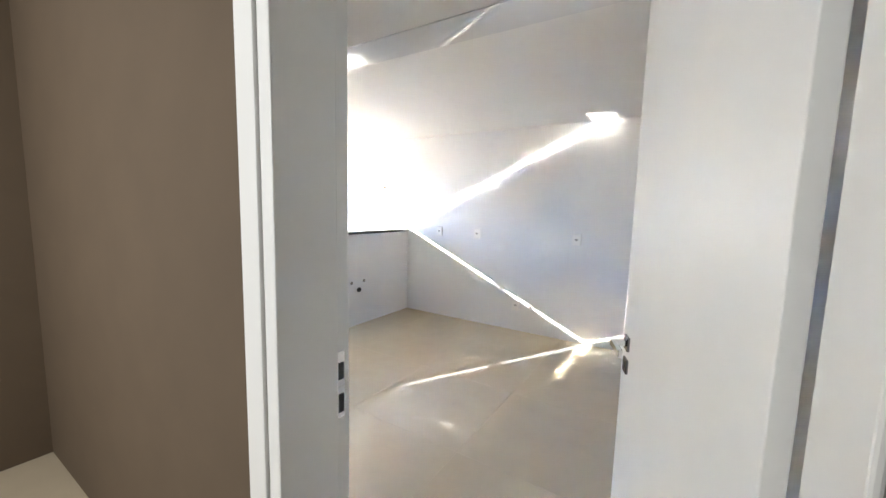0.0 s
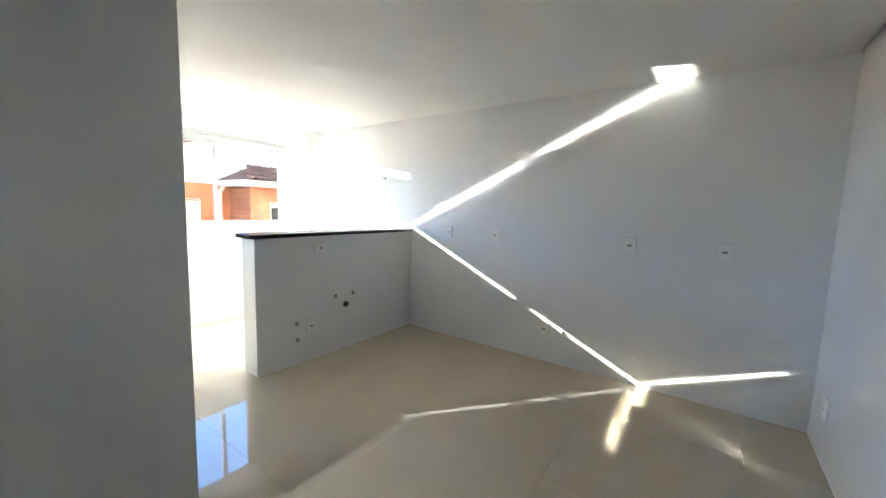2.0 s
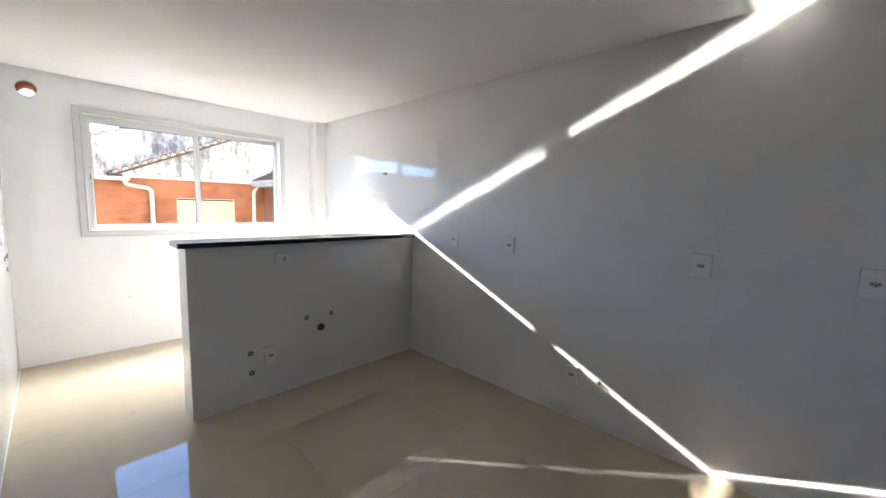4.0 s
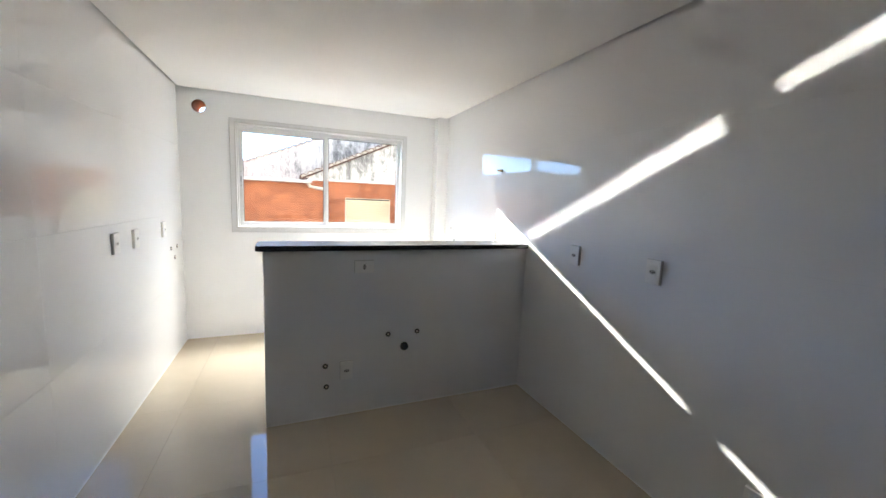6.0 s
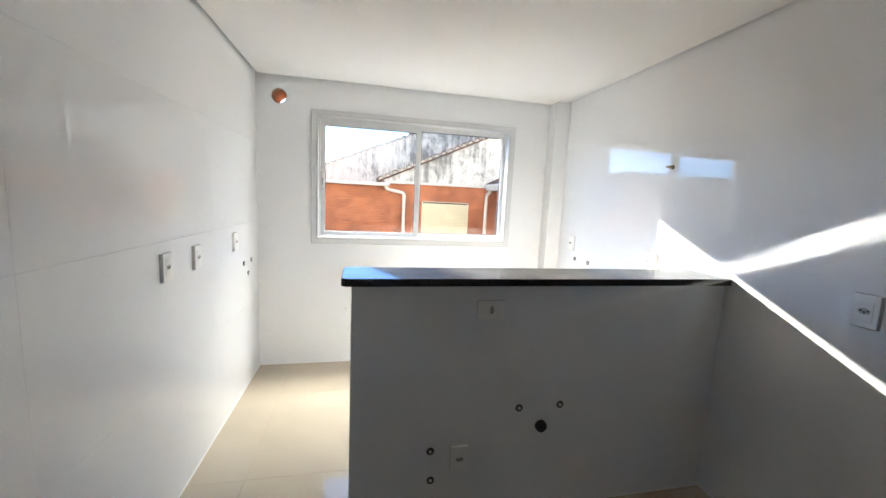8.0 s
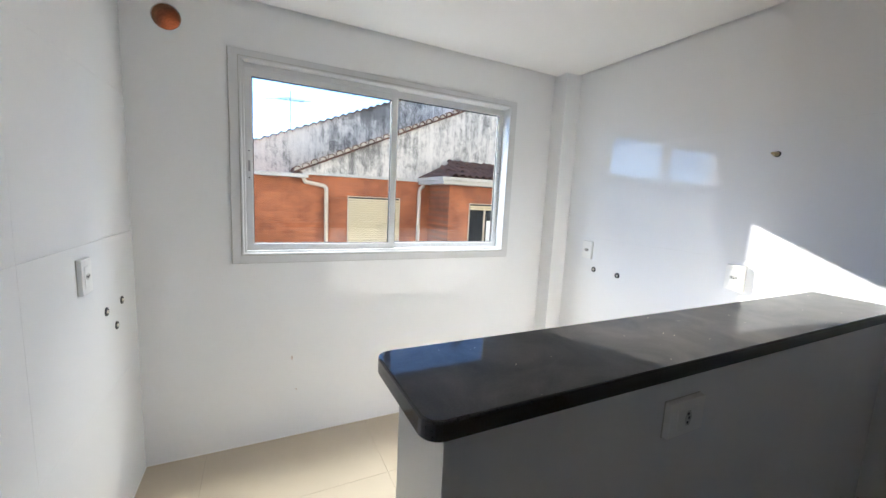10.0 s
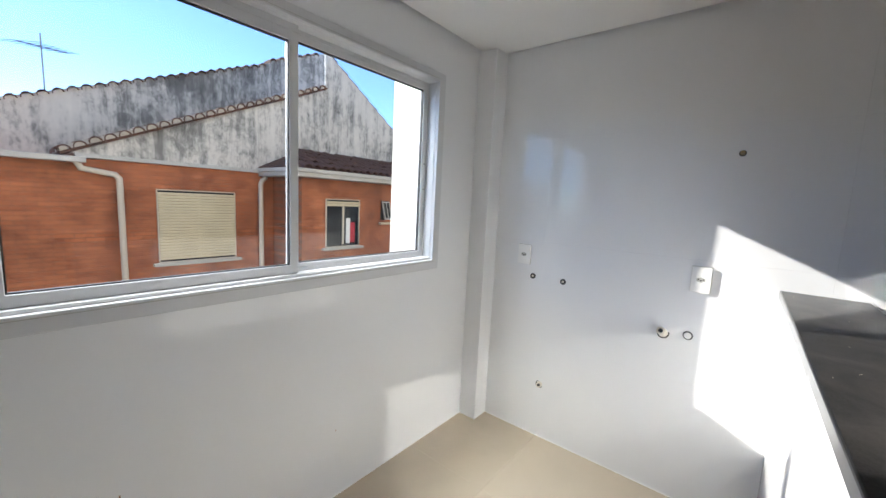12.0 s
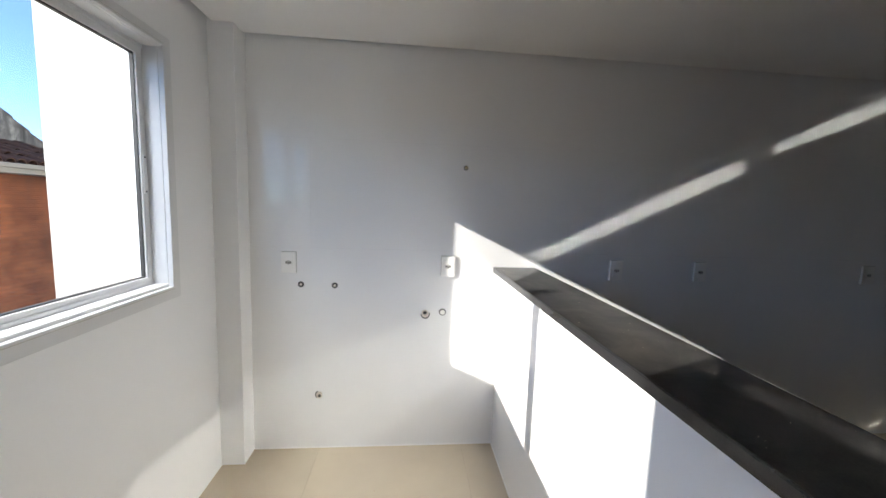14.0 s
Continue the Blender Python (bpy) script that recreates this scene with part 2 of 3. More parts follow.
# ---- building helpers ----
def add_box(bm, x0, x1, y0, y1, z0, z1, bevel=0.0):
    r = bmesh.ops.create_cube(bm, size=1.0, matrix=Matrix.Translation(((x0 + x1) / 2, (y0 + y1) / 2, (z0 + z1) / 2)) @ Matrix.Diagonal((x1 - x0, y1 - y0, z1 - z0, 1)))
    if bevel:
        edges = list({e for v in r["verts"] for e in v.link_edges})
        bmesh.ops.bevel(bm, geom=edges, offset=bevel, segments=2, affect="EDGES", profile=0.5)


def mesh_ob(name, bm, mat, parent=None, label="", smooth=False):
    me = bpy.data.meshes.new(name)
    bm.to_mesh(me)
    bm.free()
    me.materials.append(mat)
    if smooth:
        for f in me.polygons:
            f.use_smooth = True
    ob = new(name, me)
    if parent:
        ob.parent = parent
    if label:
        ob["label"] = label
    return ob


part = mesh_ob


def box(name, x0, x1, y0, y1, z0, z1, mat, parent=None, label="", bevel=0.0):
    bm = bmesh.new()
    add_box(bm, x0, x1, y0, y1, z0, z1, bevel)
    return mesh_ob(name, bm, mat, parent, label)


def boxes(name, rows, mat, parent=None, label="", bevel=0.0):
    bm = bmesh.new()
    for r in rows:
        add_box(bm, *r, bevel)
    return mesh_ob(name, bm, mat, parent, label)


def structure(ob, label, category):
    return tagged(ob, label, category, kind="structure")


def prism(name, outline, y0, y1, mat, parent=None, label=""):
    """An outline of (x, z) corners, drawn out from y0 to y1."""
    bm = bmesh.new()
    a = [bm.verts.new((x, y0, z)) for x, z in outline]
    b = [bm.verts.new((x, y1, z)) for x, z in outline]
    bm.faces.new(a)
    bm.faces.new(b[::-1])
    for k in range(len(a)):
        n = (k + 1) % len(a)
        bm.faces.new((a[n], a[k], b[k], b[n]))
    bmesh.ops.recalc_face_normals(bm, faces=bm.faces)
    return mesh_ob(name, bm, mat, parent, label)


def ring(bm, r0, r1, depth, steps=24):
    """A flat collar round the z axis, from radius r0 to r1, depth high, with a rounded outer lip."""
    prof = [(r0, 0), (r0, depth * 0.8), (r0 + (r1 - r0) * 0.4, depth), (r1 - (r1 - r0) * 0.15, depth * 0.75), (r1, 0)]
    rows = []
    for k in range(steps):
        c, s_ = math.cos(2 * math.pi * k / steps), math.sin(2 * math.pi * k / steps)
        rows.append([bm.verts.new((r * c, r * s_, z)) for r, z in prof])
    for k in range(steps):
        p, q = rows[k], rows[(k + 1) % steps]
        for m in range(len(prof) - 1):
            bm.faces.new((p[m], q[m], q[m + 1], p[m + 1]))


def cyl(bm, r, z0, z1, r2=None, steps=20, at=(0, 0)):
    bmesh.ops.create_cone(bm, cap_ends=True, segments=steps, radius1=r, radius2=r if r2 is None else r2, depth=z1 - z0, matrix=Matrix.Translation((at[0], at[1], (z0 + z1) / 2)))


def tube(name, points, r, mat, parent=None, label=""):
    """A round pipe with bends along points."""
    cu = bpy.data.curves.new(name, "CURVE")
    cu.dimensions = "3D"
    sp = cu.splines.new("POLY")
    sp.points.add(len(points) - 1)
    for p, q in zip(sp.points, points):
        p.co = (*q, 1)
    cu.bevel_depth, cu.bevel_resolution, cu.use_fill_caps = r, 3, True
    tmp = bpy.data.objects.new(name, cu)
    me = bpy.data.meshes.new_from_object(tmp)
    bpy.data.objects.remove(tmp)
    bpy.data.curves.remove(cu)
    me.materials.clear()
    me.materials.append(mat)
    for f in me.polygons:
        f.use_smooth = True
    ob = new(name, me)
    if parent:
        ob.parent = parent
    if label:
        ob["label"] = label
    return ob


# poses of things fixed to a wall: their z axis stands out of the wall, their y axis points up
def on_east(y, z):
    return Matrix.Translation((0, y, z)) @ Matrix(((0, 0, -1, 0), (-1, 0, 0, 0), (0, 1, 0, 0), (0, 0, 0, 1)))


def on_west(y, z):
    return Matrix.Translation((-2.535, y, z)) @ Matrix(((0, 0, 1, 0), (1, 0, 0, 0), (0, 1, 0, 0), (0, 0, 0, 1)))


def facing_south(x, y, z):
    return Matrix.Translation((x, y, z)) @ pose(0, 0, 0, 90, 0, 0)


def facing_north(x, y, z):
    return Matrix.Translation((x, y, z)) @ pose(0, 0, 0, 90, 0, 180)


# ---- the large structure ----
H = 2.284
floor = structure(box("floor", -3.54, 0.0, -5.04, 0.0, -0.12, -0.003, GROUT), "beige polished porcelain tile floor of the kitchen", "floor")
structure(box("hall_floor", -5.4, -3.54, -7.0, -2.0, -0.12, 0.0, FLOOR), "beige tile floor of the hall", "floor")
wall_east = structure(box("wall_east", 0.0035, 0.16, -5.2, 0.14, -0.12, 2.6, WALLGROUT), "white glossy porcelain tiled kitchen wall", "wall")


def wall_with_openings():
    """The window wall, with the window's opening and a round vent hole through it."""
    bm = bmesh.new()
    x0, x1, z0, z1 = -2.735, 0.0, -0.12, 2.6
    wx0, wx1, wz0, wz1 = -2.085, -0.484, 1.067, 2.033
    cx, cz, r, half = -2.368, 2.14, 0.056, 0.08
    for b in ((x0, cx - half, z0, z1), (cx - half, cx + half, z0, cz - half), (cx - half, cx + half, cz + half, z1), (cx + half, wx0, z0, z1),
              (wx0, wx1, z0, wz0), (wx0, wx1, wz1, z1), (wx1, x1, z0, z1)):
        add_box(bm, b[0], b[1], 0, 0.14, b[2], b[3])
    n = 32
    rows = []
    for k in range(n):
        a = 2 * math.pi * (k + 0.5) / n
        c, s_ = math.cos(a), math.sin(a)
        f = half / max(abs(c), abs(s_))
        rows.append([bm.verts.new((cx + q * c, y, cz + q * s_)) for q, y in ((f, 0.0), (r, 0.0), (r, 0.14), (f, 0.14))])
    for k in range(n):
        p, q = rows[k], rows[(k + 1) % n]
        for m in range(3):
            bm.faces.new((p[m], p[m + 1], q[m + 1], q[m]))
    for ca, sa_ in ((1, 1), (-1, 1), (-1, -1), (1, -1)):
        near = sorted(rows, key=lambda row: (row[0].co.x - cx - ca * half) ** 2 + (row[0].co.z - cz - sa_ * half) ** 2)[:2]
        for y, m in ((0.0, 0), (0.14, 3)):
            corner = bm.verts.new((cx + ca * half, y, cz + sa_ * half))
            bm.faces.new((near[0][m], near[1][m], corner))
    bmesh.ops.recalc_face_normals(bm, faces=bm.faces)
    return mesh_ob("wall_north", bm, TILE)


structure(wall_with_openings(), "white tiled wall with the kitchen window", "wall")
wall_west = structure(box("wall_west", -2.735, -2.5385, -2.45, 0.0, -0.12, 2.6, WALLGROUT), "white glossy tiled kitchen wall", "wall")
structure(box("wall_vestibule", -3.36, -2.535, -2.65, -2.45, -0.12, 2.6, TILE), "white glossy tiled wall beside the entrance", "wall")
structure(box("wall_south", -3.36, 0.0, -5.19, -5.04, -0.12, 2.6, TILE), "white tiled back wall of the kitchen", "wall")
structure(boxes("wall_door", [(-3.54, -3.37, -5.19, -5.025, -0.12, 2.6), (-3.54, -3.37, -4.08, -2.0, -0.12, 2.6), (-3.54, -3.37, -5.025, -4.08, 2.105, 2.6)], HALLPAINT), "brown painted hall wall with the kitchen doorway", "wall")
structure(boxes("wall_entrance", [(-3.37, -3.36, -5.04, -5.025, -0.12, 2.6), (-3.37, -3.36, -4.08, -2.65, -0.12, 2.6), (-3.37, -3.36, -5.025, -4.08, 2.105, 2.6)], TILE), "white tiled entrance wall round the doorway", "wall")
structure(box("pillar", -0.13, 0.0, -0.122, 0.0, -0.003, 2.4, TILE, bevel=0.002), "white tiled square column in the room corner", "column")
# the plaster ceiling stops short of the walls, leaving a shadow joint
structure(boxes("ceiling", [(-2.513, -0.022, -5.018, -0.022, H, H + 0.06), (-2.535, 0.0, -5.04, 0.0, H + 0.06, 2.45)], PAINT), "white plasterboard ceiling with a shadow joint", "ceiling")
structure(box("beam", -2.735, -2.535, -5.04, -2.65, 2.12, 2.6, TILE), "white tiled beam over the entrance passage", "beam")
structure(boxes("vestibule_ceiling", [(-3.345, -2.75, -5.025, -2.665, 2.115, 2.14), (-3.36, -2.735, -5.04, -2.65, 2.14, 2.45)], PAINT), "white plasterboard ceiling of the entrance", "ceiling")
structure(boxes("hall_walls", [(-5.55, -5.4, -7, -2, 0, 2.6), (-5.4, -3.54, -7.15, -7, 0, 2.6), (-5.4, -3.54, -2, -1.85, 0, 2.6), (-3.54, -3.36, -7, -5.19, 0, 2.6)], HALLPAINT), "brown painted hall walls", "wall")
structure(box("hall_ceiling", -5.4, -3.36, -7, -2, 2.45, 2.6, PAINT), "white hall ceiling", "ceiling")
structure(box("roof_slab", -3.36, 0.16, -5.19, 0.14, 2.6, 2.75, PAINT), "concrete slab over the plaster ceiling", "ceiling")
structure(boxes("outer_wall", [(0.16, 0.36, 0.14, 0.5, -3.2, 6.0), (0.0, 0.16, 0.14, 0.5, -3.2, 6.0)], CREAM), "cream rendered outside wall of the building", "wall")
# unseen stretch of outside wall, added to bounce sunlight onto the house opposite
structure(boxes("bounce_facade", [(-14, -2.735, -0.02, 0.14, -3.2, 6.0), (-2.735, 0.16, -0.02, 0.14, 2.75, 6.0), (-2.735, 0.16, -0.02, 0.14, -3.2, -0.12), (0.36, 14, 0.3, 0.5, -3.2, 6.0)], CREAM), "cream rendered outside wall of the building", "wall")
structure(box("outer_pier", 0.0, 0.36, 0.5, 0.87, -3.2, 6.0, WHITEWALL), "white rendered outside pier beside the window", "wall")
structure(box("ground", -600, 600, 0.94, 900, -3.4, -3.2, GROUND), "grey paved yard between the houses", "ground")

# ---- half wall and countertop ----
half_wall = structure(box("half_wall", -1.77, 0, -1.71, -1.52, -0.003, 1.07, TILE, bevel=0.0015), "white tiled half wall between kitchen and laundry", "half wall")


def countertop():
    bm = bmesh.new()
    x0, x1, y0, y1, r = -1.81, 0.0, -1.736, -1.482, 0.03
    ring_ = [(x1, y0), (x1, y1)]
    for cx, cy, a0 in ((x0 + r, y1 - r, 90), (x0 + r, y0 + r, 180)):
        for k in range(7):
            a = radians(a0 + 15 * k)
            ring_.append((cx + r * math.cos(a), cy + r * math.sin(a)))
    lo = [bm.verts.new((x, y, 1.07)) for x, y in ring_]
    hi = [bm.verts.new((x, y, 1.10)) for x, y in ring_]
    bm.faces.new(lo)
    top = bm.faces.new(hi[::-1])
    for k in range(len(lo)):
        n = (k + 1) % len(lo)
        bm.faces.new((lo[n], lo[k], hi[k], hi[n]))
    bmesh.ops.recalc_face_normals(bm, faces=bm.faces)
    bmesh.ops.bevel(bm, geom=[e for e in top.edges if e.calc_length() < 3 and not (abs(e.verts[0].co.x) < 1e-6 and abs(e.verts[1].co.x) < 1e-6)], offset=0.004, segments=2, affect="EDGES", profile=0.5)
    bm.normal_update()
    edge = bm.copy()
    bmesh.ops.delete(bm, geom=[f for f in bm.faces if f.normal.z <= 0.95], context="FACES")
    bmesh.ops.delete(edge, geom=[f for f in edge.faces if f.normal.z > 0.95], context="FACES")
    root = new("granite_countertop")
    mesh_ob("polished_top", bm, GRANITE, root, "black granite top with building dust")
    mesh_ob("rounded_edge", edge, GRANITE_EDGE, root, "glossy black granite edge")
    return root


tagged(countertop(), "dusty black polished granite countertop on the half wall", "countertop")

# ---- window ----
window = structure(new("window_1"), "white aluminium sliding window with two panes", "window")


def frame_mesh(name, x0, x1, z0, z1, w, y0, y1, mat, parent, bevel=0.0015, wt=None, label=""):
    """Four mitred bars round an opening; w: their width, wt: that of the top and bottom bars."""
    wt = wt or w
    bm = bmesh.new()
    o = [(x0, z0), (x1, z0), (x1, z1), (x0, z1)]
    n = [(x0 + w, z0 + wt), (x1 - w, z0 + wt), (x1 - w, z1 - wt), (x0 + w, z1 - wt)]
    vs = [[bm.verts.new((x, y, z)) for x, z in q] for y in (y0, y1) for q in (o, n)]
    for k in range(4):
        m = (k + 1) % 4
        bm.faces.new((vs[0][k], vs[0][m], vs[1][m], vs[1][k]))
        bm.faces.new((vs[2][m], vs[2][k], vs[3][k], vs[3][m]))
        bm.faces.new((vs[0][m], vs[0][k], vs[2][k], vs[2][m]))
        bm.faces.new((vs[1][k], vs[1][m], vs[3][m], vs[3][k]))
    bmesh.ops.recalc_face_normals(bm, faces=bm.faces)
    if bevel:
        bmesh.ops.bevel(bm, geom=bm.edges[:], offset=bevel, segments=1, affect="EDGES")
    return mesh_ob(name, bm, mat, parent, label)


frame_mesh("casing", -2.134, -0.444, 1.02, 2.064, 0.047, -0.014, -0.001, ALU, window)
# two grey strips with the shade of the casing's gaps put into colour
frame_mesh("casing_shadow_line", -2.137, -0.441, 1.017, 2.067, 0.0035, -0.003, 0.0, SHADE_GREY, window, 0, label="thin grey strip for the shadow gap round the casing")
frame_mesh("bead_shadow_line", -2.0935, -0.4865, 1.0595, 2.0335, 0.0036, -0.0155, -0.0005, SHADE_GREY, window, 0, label="thin grey strip for the shadow gap round the bead")
frame_mesh("casing_bead", -2.090, -0.490, 1.063, 2.030, 0.010, -0.020, 0.0, ALU, window)
frame_mesh("outer_frame", -2.084, -0.485, 1.068, 2.032, 0.016, 0.0, 0.12, ALU, window)
box("track_lip", -2.068, -0.501, 0.0535, 0.0565, 1.084, 1.098, ALU, window)
box("track_head", -2.068, -0.501, 0.0535, 0.0565, 2.002, 2.016, ALU, window)
left_sash = frame_mesh("sash", -2.068, -1.270, 1.084, 1.990, 0.034, 0.022, 0.052, ALU, window)
right_sash = frame_mesh("sash", -1.288, -0.501, 1.084, 2.010, 0.032, 0.058, 0.088, ALU, window)
box("top_rail", -2.068, -1.270, 0.022, 0.052, 1.9905, 2.016, ALU, left_sash, "", 0.002)
frame_mesh("gasket", -2.035, -1.303, 1.117, 1.957, 0.005, 0.030, 0.044, GASKET, left_sash, 0)
frame_mesh("gasket", -1.257, -0.532, 1.115, 1.979, 0.005, 0.066, 0.080, GASKET, right_sash, 0)
for x0, x1, y, top, parent in ((-2.031, -1.307, 0.037, 1.954, left_sash), (-1.253, -0.536, 0.073, 1.975, right_sash)):
    bm = bmesh.new()
    bm.faces.new([bm.verts.new(p) for p in ((x0, y, 1.12), (x1, y, 1.12), (x1, y, top), (x0, y, top))])
    pane = mesh_ob("pane", bm, GLASS, parent, "clear glass pane")
    pane.visible_shadow = False
for x, y, parent in ((-2.051, 0.022, left_sash), (-0.519, 0.058, right_sash)):
    latch = box("latch", x - 0.010, x + 0.010, y - 0.004, y, 1.45, 1.60, ALU, parent, "flush pull latch", 0.002)
    for z in (1.455, 1.589):
        box("screw", x - 0.003, x + 0.003, y - 0.0055, y - 0.0035, z, z + 0.006, DARK, latch)
box("slot", -2.056, -2.046, 0.016, 0.0185, 1.49, 1.545, STEEL, left_sash)

# ---- door ----
door_frame = structure(new("door_frame"), "white lacquered timber door frame with flat architraves", "door frame")
# linings, stops and architraves of the doorway
boxes("lining", [(-3.56, -3.36, -5.025, -4.995, 0, 2.09), (-3.56, -3.345, -4.11, -4.08, 0, 2.09), (-3.56, -3.36, -5.025, -4.08, 2.09, 2.105)], DOORPAINT, door_frame, bevel=0.002)
boxes("door_stop", [(-3.563, -3.395, -4.995, -4.983, 0, 2.078), (-3.563, -3.395, -4.126, -4.11, 0, 2.078), (-3.563, -3.395, -4.995, -4.11, 2.078, 2.09)], DOORPAINT, door_frame, bevel=0.004)
for x0, x1, south in ((-3.568, -3.54, -5.095), (-3.36, -3.345, -5.039)):
    boxes("architrave", [(x0, x1, south, -5.027, 0, 2.112), (x0, x1, -4.078, -4.01, 0, 2.112)], DOORPAINT, door_frame, bevel=0.003)
strike = boxes("strike_plate", [(-3.388, -3.362, -4.1135, -4.1095, 0.84, 0.925), (-3.388, -3.362, -4.1135, -4.1095, 0.925, 1.02)], CHROME, door_frame, "chrome strike plate", 0.001)
boxes("latch_hole", [(-3.383, -3.367, -4.115, -4.1128, 0.855, 0.905), (-3.383, -3.367, -4.115, -4.1128, 0.945, 0.99)], DARK, strike)

door = structure(new("door_1"), "white lacquered flush door standing open", "door")
door.matrix_world = pose(-3.352, -4.968, 0, 0, 0, 19.0)
box("leaf", 0.0, 0.80, -0.0175, 0.0175, 0.008, 2.085, DOORPAINT, door, bevel=0.002)


def lever(side):
    y0 = 0.0175 * side
    bm = bmesh.new()
    add_box(bm, 0.735 - 0.024, 0.735 + 0.024, *sorted((y0, y0 + 0.009 * side)), 0.935, 0.983, 0.002)
    r = mesh_ob("rosette", bm, DARK_CHROME, door, "square dark chrome rosette")
    bm = bmesh.new()
    add_box(bm, 0.735 - 0.010, 0.735 + 0.010, *sorted((y0 + 0.009 * side, y0 + 0.055 * side)), 0.949, 0.969, 0.003)
    add_box(bm, 0.62, 0.745, *sorted((y0 + 0.042 * side, y0 + 0.056 * side)), 0.946, 0.972, 0.003)
    mesh_ob("handle", bm, CHROME, r, "straight square chrome lever")
    bm = bmesh.new()
    add_box(bm, 0.735 - 0.024, 0.735 + 0.024, *sorted((y0, y0 + 0.008 * side)), 0.858, 0.906, 0.002)
    k = mesh_ob("key_plate", bm, DARK_CHROME, door, "square dark chrome key plate")
    box("keyhole", 0.731, 0.739, *sorted((y0 + 0.008 * side, y0 + 0.0088 * side)), 0.87, 0.892, DARK, k)


lever(1)
lever(-1)
box("lock_plate", 0.7995, 0.8015, -0.011, 0.011, 0.86, 1.05, CHROME, door, "chrome lock face plate")

# ---- sockets ----
def wall_socket(label, wide=0.078, high=0.118):
    root = new("wall_socket")
    bm = bmesh.new()
    add_box(bm, -wide / 2, wide / 2, -high / 2, high / 2, 0.0, 0.015, 0.0025)
    mesh_ob("plate", bm, PLASTIC, root)
    # grey outline behind the plate, its edge shadow put into colour
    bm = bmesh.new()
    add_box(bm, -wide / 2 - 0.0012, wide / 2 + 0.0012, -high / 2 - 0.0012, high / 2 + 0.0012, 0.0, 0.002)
    mesh_ob("plate_shadow", bm, SHADE_GREY, root, "thin grey outline painted as the shadow of the plate")
    bm = bmesh.new()
    add_box(bm, -0.023, 0.023, -0.036, 0.036, 0.014, 0.0165, 0.001)
    insert = mesh_ob("insert", bm, PLASTIC, root)
    # flat grey hexagon with the shade of the pin hollow put into colour
    bm = bmesh.new()
    bmesh.ops.create_circle(bm, cap_ends=True, segments=6, radius=0.0195, matrix=Matrix.Translation((0, 0, 0.0168)) @ Matrix.Diagonal((1, 0.62, 1, 1)))
    mesh_ob("recess_shade", bm, SHADE_GREY, insert)
    for x, y in ((-0.0095, 0.0015), (0.0, -0.0025), (0.0095, 0.0015)):
        bm = bmesh.new()
        cyl(bm, 0.0034, 0.0165, 0.0174, steps=10, at=(x, y))
        mesh_ob("pin_hole", bm, DARK, insert)
    return tagged(root, label, "socket", "wall sockets")


S_EAST = "white plastic socket on the white tiled wall"
socket = wall_socket(S_EAST)
socket.matrix_world = on_east(-2.229, 1.095)
for y, z in ((-2.770, 1.095), (-0.329, 1.106), (-1.214, 1.100), (-3.299, 0.295)):
    copy_thing(socket, on_east(y, z))
wide_socket = wall_socket("wide white plastic socket on the tiled wall", 0.088, 0.118)
wide_socket.matrix_world = on_east(-3.933, 1.096)
copy_thing(wide_socket, on_east(-4.522, 1.098))
for y, z in ((-1.418, 1.08), (-1.121, 1.076), (-0.553, 1.086)):
    copy_thing(socket, on_west(y, z))
low = copy_thing(socket, facing_south(-1.303, -1.71, 0.300))
low["label"] = "white plastic socket low on the half wall"
high = copy_thing(socket, facing_south(-1.199, -1.71, 0.966) @ pose(0, 0, 0, 0, 0, 90))
high["label"] = "white plastic socket mounted sideways under the countertop"
back_socket = copy_thing(socket, facing_north(-0.33, -5.04, 0.30))
back_socket["label"] = "white plastic socket on the back wall"


# ---- pipe outlets ----
def outlet(r, label, plug=PLASTIC, name="pipe_outlet", sunk=True):
    root = new(name)
    bm = bmesh.new()
    ring(bm, r * 0.62, r, 0.005)
    mesh_ob("collar", bm, RUBBER if sunk else CHROME, root, smooth=True)
    # dark disc, the shade inside the outlet put into colour
    bm = bmesh.new()
    cyl(bm, r * 0.64, 0.0005, 0.002)
    mesh_ob("recess_shade", bm, DARK, root)
    bm = bmesh.new()
    cyl(bm, r * 0.42, 0.001, 0.006, r * 0.36)
    mesh_ob("plug", bm, plug, root)
    return tagged(root, label, "pipe outlet", "pipe outlets")


water = outlet(0.017, "capped round water outlet in the tiled half wall", STUB)
water.matrix_world = facing_south(-1.036, -1.71, 0.509)
copy_thing(water, facing_south(-0.836, -1.71, 0.511))
for x, z in ((-1.431, 0.340), (-1.425, 0.203)):
    copy_thing(water, facing_south(x, -1.71, z))
for y, z in ((-0.391, 0.981), (-0.576, 0.977)):
    w = copy_thing(water, on_east(y, z))
    w["label"] = "capped round water outlet in the tiled wall"


def drain(label):
    root = new("drain_outlet")
    bm = bmesh.new()
    cyl(bm, 0.025, 0.0, 0.016, 0.024, steps=28)
    mesh_ob("stub", bm, STEEL, root, smooth=False)
    bm = bmesh.new()
    ring(bm, 0.019, 0.027, 0.020)
    mesh_ob("rim", bm, RUBBER, root, smooth=True)
    bm = bmesh.new()
    cyl(bm, 0.0195, 0.014, 0.0165)
    mesh_ob("mouth", bm, DARK, root)
    return tagged(root, label, "drain outlet")


drain("dark open drain pipe in the half wall").matrix_world = facing_south(-0.925, -1.71, 0.416)


